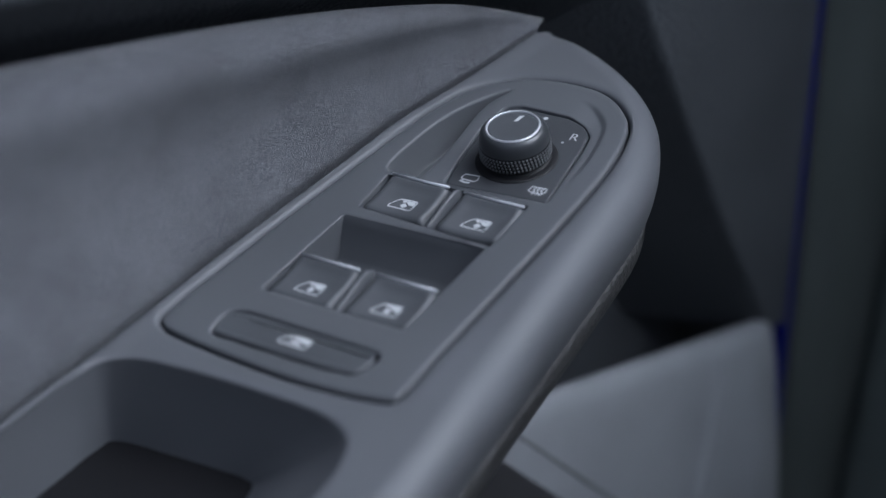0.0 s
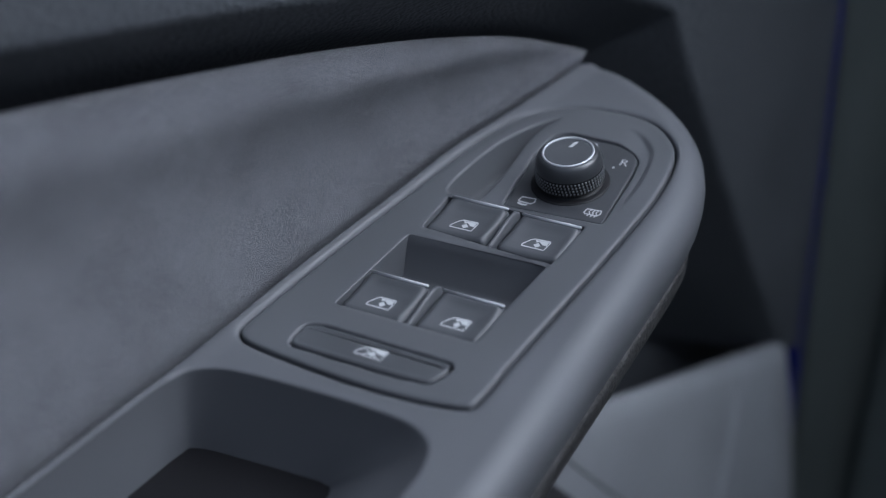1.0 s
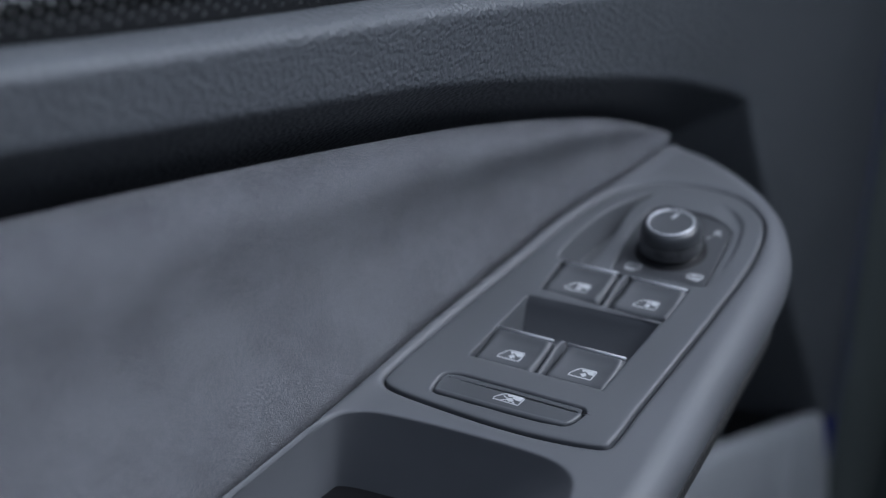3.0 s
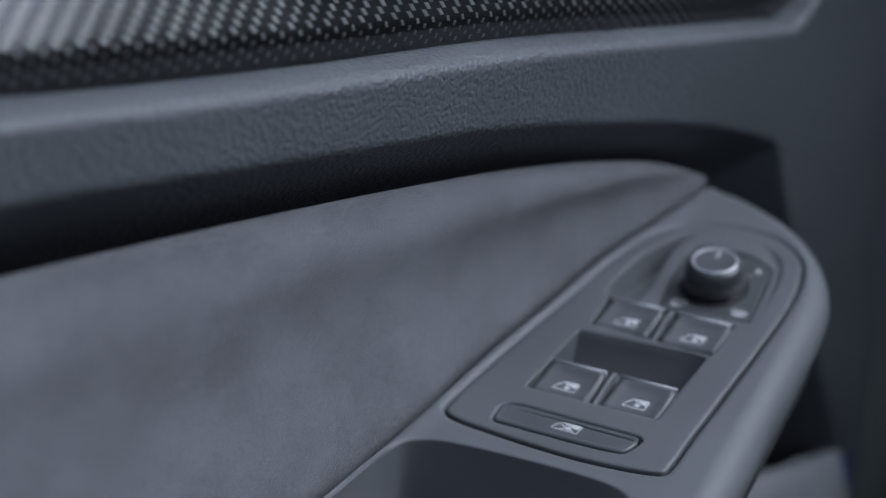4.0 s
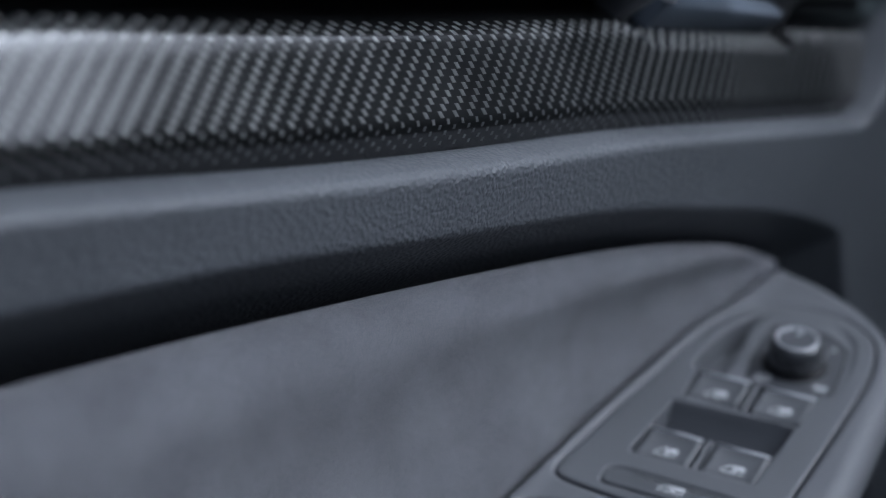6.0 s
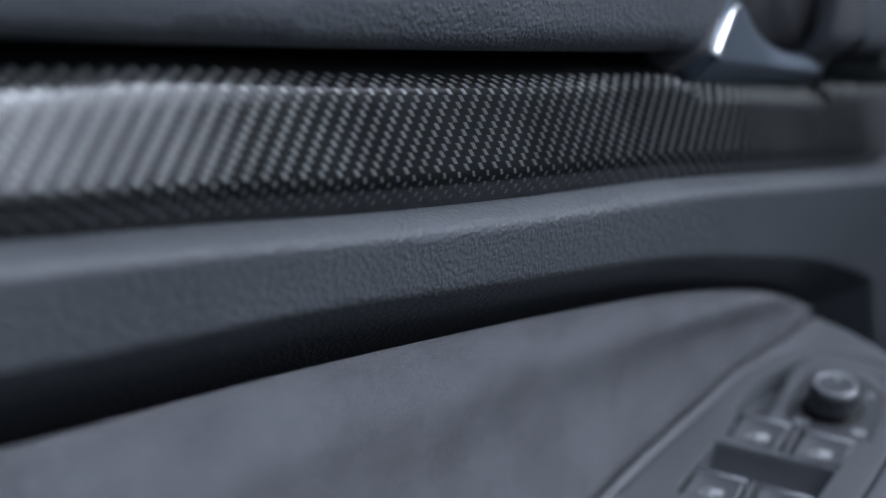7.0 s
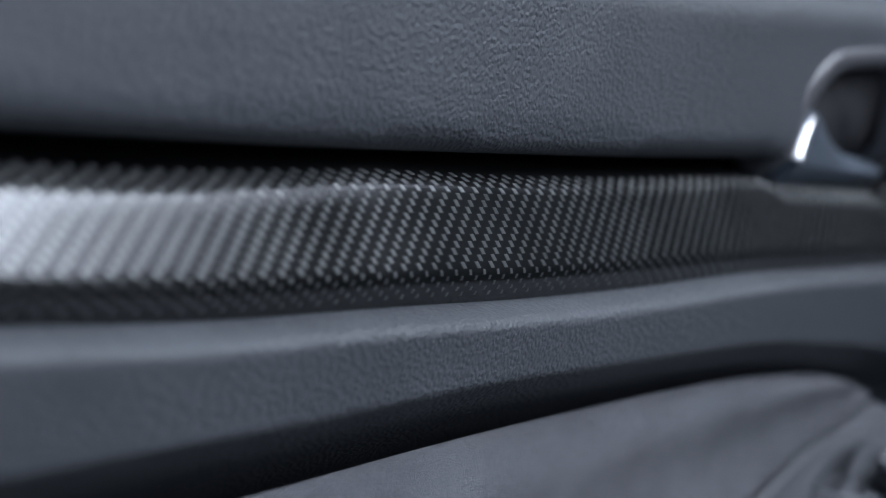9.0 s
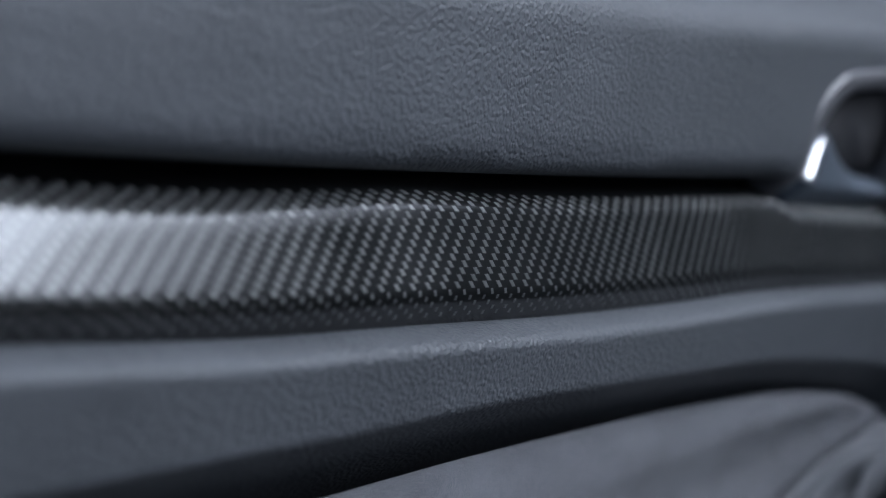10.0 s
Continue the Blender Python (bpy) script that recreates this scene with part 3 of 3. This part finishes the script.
# floors of the wells; ahead of the rear buttons the floor climbs as a slanting wall
for rows in ([[sw(u, v, -0.0115) for v in np.linspace(-0.0145, 0.0400, 8)] for u in (-0.010, 0.0145)],
             [[sw(u, v, w) for v in np.linspace(-0.0225, 0.0365, 8)] for u, w in ((-0.0535, -0.0145), (-0.030, -0.0145), (-0.0190, -0.0140), (-0.0165, -0.0125), (-0.0118, -0.0026), (-0.0106, -0.0005), (-0.0100, 0.0002))]):
    base = len(pv)
    pv += [q for row in rows for q in row]
    pf += grid_faces(len(rows), len(rows[0]), False, base)
mesh_of("bezel", pv, pf, PANEL, switches)
plate_rows = ring(KNOB_PLATE, [(0.0003, -0.0020), (0.0004, -0.0009), (0.0007, -0.0006), (0.0012, -0.0005)], lambda u, v: 0.0004 + 0 * u)
plate_n = len(plate_rows[0])
mesh_of("mirror_plate", [q for row in plate_rows for q in row], grid_faces(4, plate_n, True) + [tuple(range(3 * plate_n, 4 * plate_n))], PLATE, switches, "darker flat plate under the mirror knob", smooth=False)


def stroke(points, width, closed=True):
    """Plane quads along a line; returns vertices and faces."""
    p = np.array(points, float)
    n = len(p)
    vs, fs = [], []
    for i in range(n):
        a, b = p[(i - 1) % n] if closed or i else p[i], p[(i + 1) % n] if closed or i < n - 1 else p[i]
        t = (b - a) / (np.hypot(*(b - a)) + 1e-12)
        o = np.array((-t[1], t[0])) * width / 2
        vs += [p[i] + o, p[i] - o]
    for i in range(n if closed else n - 1):
        j = (i + 1) % n
        fs.append((2 * i, 2 * i + 1, 2 * j + 1, 2 * j))
    return vs, fs


def symbol(name, shapes, place, parent, label):
    """Flat printed shapes: lists of (points, width or None for filled, closed), put on a surface by place(a, b)."""
    verts, faces = [], []
    for pts, width, closed in shapes:
        b = len(verts)
        if width:
            vs, fs = stroke(pts, width, closed)
            faces += [tuple(b + k for k in f) for f in fs]
        else:
            vs = pts
            faces.append(tuple(range(b, b + len(pts))))
        verts += [place(*p) for p in vs]
    return mesh_of(name, verts, faces, SYMBOL, parent, label, smooth=False)


MM = 0.001
# a side window with a cross of small arrows: a to the right, b ahead, in millimetres
FRAME = [(-5.4, -2.4), (-5.3, -1.2), (-3.2, 1.4), (-1.8, 2.3), (4.6, 2.4), (5.2, 1.9), (4.4, -2.6)]
UPPER = [(-1.2, 1.9), (4.6, 2.1), (4.5, 0.0), (2.6, -0.1), (0.7, 1.4), (-0.4, 0.7)]
CROSS = [([(-1.0, -0.7), (0.6, 0.7), (2.1, -0.7), (0.6, -2.0)], None, True)]


def window_button(u, v):
    """A rocker with a hollow top, its raised front edge carrying a chrome strip."""
    nu, nv = 15, 17
    hu, hv = 0.0088, 0.0112

    def top(a, b):
        rise = 0.0003 + 0.0010 * step(np.array(a), -0.2, 1.0) - 0.0012 * (1 - abs(b) ** 4) * (1 - step(np.array(a), 0.55, 1.0))
        edge = 0.0009 * (max(abs(b), 0.90) - 0.90) / 0.10 + 0.0012 * max(0, (-a - 0.85) / 0.15)
        return float(rise) - edge
    rows = []
    for i in range(nu):
        a = -1 + 2 * i / (nu - 1)
        rows.append([sw(u + a * hu - 0.035 * hv * (-1 + 2 * j / (nv - 1)), v + (-1 + 2 * j / (nv - 1)) * hv + 0.0009 * a, top(a, -1 + 2 * j / (nv - 1))) for j in range(nv)])
    rows.insert(0, [sw(u - hu, v + (-1 + 2 * j / (nv - 1)) * hv - 0.0009, -0.010) for j in range(nv)])
    rows.append([sw(u + hu + 0.0006, v + (-1 + 2 * j / (nv - 1)) * hv + 0.0009, top(1.0, -1 + 2 * j / (nv - 1)) - 0.002) for j in range(nv)])
    rows.append([sw(u + hu - 0.002, v + (-1 + 2 * j / (nv - 1)) * hv + 0.0009, -0.011) for j in range(nv)])
    rows = [[r[0] - W * 0.010, *r, r[-1] - W * 0.010] for r in rows]
    ob = loft("window_button", rows, BUTTON, switches, "dark rocker button with a white window symbol")
    bm = bmesh.new()
    m = Matrix((( *U, 0), (*V, 0), (*W, 0), (0, 0, 0, 1))).transposed()
    c = sw(u + hu + 0.0002, v + 0.0009, 0.0013)
    m = m @ Matrix.Rotation(radians(2), 4, 'Z')
    m.translation = c
    bmesh.ops.create_cube(bm, size=1, matrix=m @ Matrix.Diagonal((0.0010, 0.0228, 0.0011, 1)))
    bmesh.ops.bevel(bm, geom=bm.edges[:], offset=0.0003, segments=2, affect="EDGES")
    part("chrome_strip", bm, STRIP, ob, "thin satin chrome strip", smooth=True)

    def put(a, b):
        uu, vv = b * MM * 0.98 - 0.0020, a * MM * 0.86
        return sw(u + uu, v + vv, top((uu) / hu, vv / hv) + 0.00012)
    dense = [(p[0] + (q[0] - p[0]) * k / 4, p[1] + (q[1] - p[1]) * k / 4) for p, q in zip(FRAME, FRAME[1:] + FRAME[:1]) for k in range(4)]
    symbol("window_symbol", [(dense, 0.5, True), (UPPER, None, True)] + CROSS, put, ob, "white window symbol")
    return ob


for cu, cv in ((0.0045, -0.0012), (0.0028, 0.0272), (-0.0428, -0.0080), (-0.0436, 0.0202)):
    window_button(cu, cv)


def fin(u, v, lean):
    rows = []
    for i in range(13):
        a = i / 12
        top = -0.0005 + 0.0024 * float(step(np.array(a), 0.0, 0.75)) - 0.0024 * float(step(np.array(a), 0.86, 1.0))
        half = 0.0008
        uu = u - 0.0095 + 0.021 * a
        vv = v + lean * a
        rows.append([sw(uu, vv - half * 1.5, -0.011), sw(uu, vv - half, top - 0.0006), sw(uu, vv - half * 0.5, top), sw(uu, vv + half * 0.5, top), sw(uu, vv + half, top - 0.0006), sw(uu, vv + half * 1.5, -0.011)])
    loft("divider", rows, PANEL, switches, cap=True)


fin(0.0035, 0.0122, 0.0020)
fin(-0.0425, 0.0052, 0.0020)
# child lock button
lock_rows = ring(LOCK, [(0.0003, -0.0030), (0.0004, -0.0006), (0.0006, 0.0001), (0.0010, 0.0005), (0.0016, 0.0006), (0.0024, 0.0004), (0.0024, 0.0004)], lambda u, v: 0.0 * u)
lock_n = len(lock_rows[0])
lock = mesh_of("lock_button", [q for row in lock_rows for q in row], grid_faces(6, lock_n, True) + [tuple(range(6 * lock_n, 7 * lock_n))], BUTTON, switches, "long rounded lock button with a white symbol")


def put_lock(a, b):
    return sw(-0.0688 + b * MM * 0.85 - 0.03 * a * MM, 0.0020 + a * MM, 0.00055)


symbol("lock_symbol", [(FRAME, 0.55, True), (UPPER, None, True), ([(-2.4, -2.0), (2.8, 1.4)], 0.5, False), ([(-2.4, 0.8), (2.8, -2.0)], 0.5, False)] + CROSS, put_lock, lock, "white crossed-out window symbol")

# printed marks round the knob
plate_w = 0.0001


def put_at(u, v, turn=0.0, k=1.0):
    c, s = math.cos(radians(turn)), math.sin(radians(turn))
    return lambda a, b: sw(u + (b * c + a * s) * MM * k, v + (a * c - b * s) * MM * k, plate_w)


fold_mark = [(-3.0, -0.6), (-2.6, 1.6), (2.6, 1.8), (2.9, -0.2), (2.0, -1.4), (-2.4, -1.2)]
symbol("fold_symbol", [(fold_mark, 0.65, True), ([(-2.8, -2.0), (-0.8, -2.7), (1.0, -2.4)], 0.95, False)], put_at(0.0215, 0.0142), switches, "white mirror folding symbol")
symbol("heat_symbol", [(fold_mark, 0.6, True)] + [([(x, -2.4), (x + 0.4, -0.8), (x - 0.2, 0.4), (x + 0.3, 1.4)], 0.5, False) for x in (-1.2, 0.1, 1.4)], put_at(0.0222, 0.0388), switches, "white mirror heating symbol")
dot = [(0.55 * math.cos(k * math.pi / 6), 0.55 * math.sin(k * math.pi / 6)) for k in range(12)]
symbol("position_dot", [(dot, None, True)], put_at(0.0497, 0.0352), switches, "white dot")
symbol("position_dot", [(dot, None, True)], put_at(0.0612, 0.0236, 0, 1.6), switches, "white dot")
text = bpy.data.curves.new("letter_r", "FONT")
text.body, text.size, text.align_x, text.align_y = "R", 0.0056, "CENTER", "CENTER"
holder = new("letter_r", text)
letter = bpy.data.meshes.new_from_object(holder.evaluated_get(bpy.context.evaluated_depsgraph_get()))
bpy.data.objects.remove(holder)
for vert in letter.vertices:
    vert.co = sw(0.0535 + vert.co.y, 0.0378 + vert.co.x, plate_w)
letter.materials.append(SYMBOL)
r_mark = new("letter_r", letter)
r_mark.parent = switches
tagged(r_mark, "white letter R")

# ---------------------------------------------------------------- mirror knob
knob = tagged(new("mirror_knob"), "round black mirror adjustment knob with a silver ring", "control knob")
KC = (0.0366, 0.0242)


def turned(name, prof, mat, parent, label="", n=64, cap=True):
    rows = [[sw(KC[0] + r * math.cos(2 * math.pi * k / n), KC[1] + r * math.sin(2 * math.pi * k / n), w) for k in range(n)] for r, w in prof]
    return loft(name, rows, mat, parent, label, closed=True, cap=cap)


# the wide black flange also stands for the shaded gap round the knob's foot
turned("base", [(0.0142, -0.001), (0.0142, 0.0001), (0.0139, 0.0003), (0.0122, 0.0002), (0.0112, 0.0002), (0.0108, 0.0016)], KNOB, knob)
turned("body", [(0.0108, -0.0005), (0.0109, 0.0012), (0.0116, 0.0018), (0.0119, 0.0024), (0.0119, 0.0074), (0.0116, 0.0080), (0.0114, 0.0092), (0.0111, 0.0112), (0.0104, 0.0124), (0.0096, 0.0128)], KNOB, knob, cap=False)
turned("shoulder", [(0.0119, 0.0076), (0.0119, 0.0088), (0.01170, 0.0104), (0.0111, 0.0119), (0.0105, 0.0127), (0.0097, 0.0131), (0.0091, 0.0132)], SHOULDER, knob, cap=False)
turned("silver_ring", [(0.0094, 0.0127), (0.0094, 0.0132), (0.0091, 0.0135), (0.0088, 0.0135), (0.0085, 0.0133), (0.0084, 0.0128)], STRIP, knob, "satin silver ring", cap=False)
turned("cap", [(0.0086, 0.0126), (0.0085, 0.0131), (0.0078, 0.0130), (0.0050, 0.0129), (0.0010, 0.01285)], CAP, knob, "dark grey cap")
symbol("pointer", [([(-0.7, -1.5), (0.7, -1.5), (0.7, 1.5), (-0.7, 1.5)], None, True)], lambda a, b: sw(KC[0] + 0.0048 + b * MM * 1.25 + a * 0.0003, KC[1] + 0.0000 + a * MM * 1.0 + b * 0.0003, 0.01315), knob, "white pointer mark")
bm = bmesh.new()
for ring in range(4):
    for k in range(58):
        a = 2 * math.pi * (k + 0.2 * ring) / 58
        c = sw(KC[0] + 0.0119 * math.cos(a), KC[1] + 0.0119 * math.sin(a), 0.0030 + ring * 0.00125)
        out = (U * math.cos(a) + V * math.sin(a)).normalized()
        rot = out.to_track_quat("Z", "Y").to_matrix().to_4x4()
        rot.translation = c
        bmesh.ops.create_cube(bm, size=1, matrix=rot @ Matrix.Diagonal((0.00052, 0.00060, 0.0008, 1)))
studs = part("grip_knurling", bm, STUD, knob, "rows of tiny square grip studs")
tagged(studs, kind="stuff")

# ---------------------------------------------------------------- inner door handle
handle = tagged(new("door_handle"), "recessed inner door handle in dark metallic frame", "door handle")


def handle_ring(k, y, pull=0.0):
    """Points between the bezel's outline (k = 0) and its opening (k = 1), pulled towards the opening's middle."""
    mid = OPENING.mean(0)
    return [(x, y + 0.016 * float(step(np.array(-z), -0.866, -0.846)), z) for x, z in (BOWL * (1 - k) + OPENING * k) * (1 - pull) + mid * pull]


loft("bezel", [handle_ring(0.0, 0.066), handle_ring(0.0, 0.0512), handle_ring(0.05, 0.0498), handle_ring(0.16, 0.0488), handle_ring(0.35, 0.0484), handle_ring(0.62, 0.0490), handle_ring(0.85, 0.0502),
                      handle_ring(0.96, 0.0518), handle_ring(1.0, 0.0545), handle_ring(1.0, 0.066)], BEZEL, handle, "satin grey handle bezel", closed=True)
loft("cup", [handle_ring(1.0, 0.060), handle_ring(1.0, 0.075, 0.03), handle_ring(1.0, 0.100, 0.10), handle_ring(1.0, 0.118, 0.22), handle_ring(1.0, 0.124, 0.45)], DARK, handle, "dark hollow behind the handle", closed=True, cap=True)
# the lever: a curved face above a ridge and a face turned down below it
CREST = [(-0.012, 0.8830), (0.0060, 0.8835), (0.0160, 0.8828), (0.0258, 0.8779), (0.0350, 0.8712), (0.0440, 0.8659), (0.0634, 0.8587), (0.1010, 0.8535)]
rows = []
for x in np.linspace(-0.010, 0.099, 34):
    crest, ridge, foot = curve_at(CREST, x), 0.8587 - 0.094 * (x + 0.01), 0.8385 - 0.030 * (x + 0.01)
    rows.append([(x, 0.080, crest - 0.001), (x, 0.0640, crest), (x, 0.0610, crest - 0.0006)]
                + [(x, 0.0600 - 0.0055 * k ** 0.8, crest - 0.0012 + (ridge + 0.0012 - crest) * k) for k in (0.15, 0.4, 0.7, 0.92, 1.0)]
                + [(x, 0.0546, ridge - 0.0012), (x, 0.0600, (ridge + foot) / 2), (x, 0.0660, foot + 0.002), (x, 0.0690, foot), (x, 0.080, foot)])
lever = loft("lever", rows, LEVER, handle, "satin blue-grey curved pull lever", closed=True, cap=True)
# its bright end: a rounded bar leaning towards its upper end
rows = []
for a in np.linspace(0, 1, 17):
    w = (0.0072 - 0.0020 * a) * (1 - abs(2 * a - 1) ** 8) ** 0.5 + 0.0004
    cx, y, cz = -0.0060 + 0.0215 * a, 0.0510 + 0.0080 * a, 0.8595 + 0.0210 * a
    rows.append([(cx + w * c, y + 0.0020 * c * c + 0.0028 * c, cz) for c in (-1, -0.8, -0.4, 0, 0.4, 0.8, 1)] + [(cx + w * 0.9, y + 0.012, cz), (cx - w * 0.9, y + 0.012, cz)])
loft("chrome_edge", rows, CHROME, lever, "polished chrome end of the lever", closed=True, cap=True)

# ---------------------------------------------------------------- car body beyond the door and the surroundings
def box(name, x0, x1, y0, y1, z0, z1, mat, parent=None, bevel=0.0, label=""):
    bm = bmesh.new()
    bmesh.ops.create_cube(bm, size=1, matrix=Matrix.Translation(((x0 + x1) / 2, (y0 + y1) / 2, (z0 + z1) / 2)) @ Matrix.Diagonal((x1 - x0, y1 - y0, z1 - z0, 1)))
    if bevel:
        bmesh.ops.bevel(bm, geom=bm.edges[:], offset=bevel, segments=3, affect="EDGES")
    return part(name, bm, mat, parent, label, smooth=False)


shell = tagged(new("car_body"), "blue painted car body edge beside the open door", "car body", kind="structure")
ZE = (0.0, 0.2, 0.4, 0.55, 0.7, 0.85, 1.0, 1.1)


def edge_strip(name, prof, mat, label=""):
    loft(name, [[(end_x(z) + dx, y, z) for dx, y in prof] for z in ZE], mat, shell, label)


edge_strip("painted_edge", [(-0.002, 0.060), (0.000, 0.036), (0.003, 0.033), (0.008, 0.034), (0.012, 0.040), (0.014, 0.065)], BLUE, "deep blue painted edge")
edge_strip("rubber_seal", [(0.014, 0.065), (0.018, 0.046), (0.022, 0.042), (0.027, 0.042), (0.031, 0.046), (0.034, 0.065)], SEAL)
edge_strip("sill_strip", [(0.034, 0.065), (0.040, 0.060), (0.052, 0.060), (0.056, 0.050), (0.085, 0.048), (0.20, 0.048)], TRIM)
# block added ahead of the door to shade its front and darken the decor's reflection
box("front_light_block", 0.47, 0.62, -0.90, 0.047, 0.0, 1.35, WALL, shell, 0.01)
rows = []
for k in np.linspace(0, 1, 61):
    c = Vector((0.3747, 0.052, 0.3996)).lerp(Vector((0.3791, 0.052, 0.3412)), k)
    r = 0.0068 + 0.0022 * math.cos(k * 2 * math.pi * 6)
    rows.append([c + Vector((r * math.cos(q * math.pi / 8), r * math.sin(q * math.pi / 8), 0)) for q in range(16)])
tagged(loft("cable_sleeve", rows, LOWER, None, closed=True, cap=True), "grey corrugated rubber cable sleeve beside the door hinge", "cable sleeve")
tagged(box("ground", -30.0, 30.0, -30.0, 30.0, -0.05, 0.0, GROUND), kind="structure", label="plain grey ground", category="ground")
# unseen wall, added to cut low sky light so down-facing sides stay dark
tagged(box("seat_side_light_block", -3.0, 0.465, -0.95, -0.85, 0.0, 1.05, WALL), kind="structure", label="unseen plain wall added to block low light from the seat side", category="wall")
tagged(box("wall_front", 2.4, 2.5, -3.0, 3.0, 0.0, 2.2, WALL), kind="structure", label="plain dark wall far beyond the door", category="wall")


# a few lint fibres caught on the leather
def lint(x, z, turn, size):
    y = float(card_depth(np.array([x]), np.array([z]))[0]) - 0.0004
    rows = []
    for k in range(7):
        a = (k / 6 - 0.5) * size
        c = Vector((x + a * math.cos(turn) + 0.0003 * math.sin(k), y - 0.0004 * math.sin(k * 0.5), z + a * math.sin(turn) + 0.0004 * math.sin(k * 0.9)))
        rows.append([c + Vector((0.00008 * math.cos(q), 0.00008 * math.sin(q), 0.00006 * math.sin(q + 1))) for q in (0, 2.1, 4.2)])
    thread = loft("lint_fibre", rows, SYMBOL, None, closed=True, cap=True)
    tagged(thread, "tiny pale lint fibre stuck on the leather", "lint", "lint on the door")


lint(-0.2920, 0.7900, 1.4, 0.0022)
lint(-0.2480, 0.7800, 0.4, 0.0016)
lint(-0.2410, 0.7940, 1.0, 0.0010)
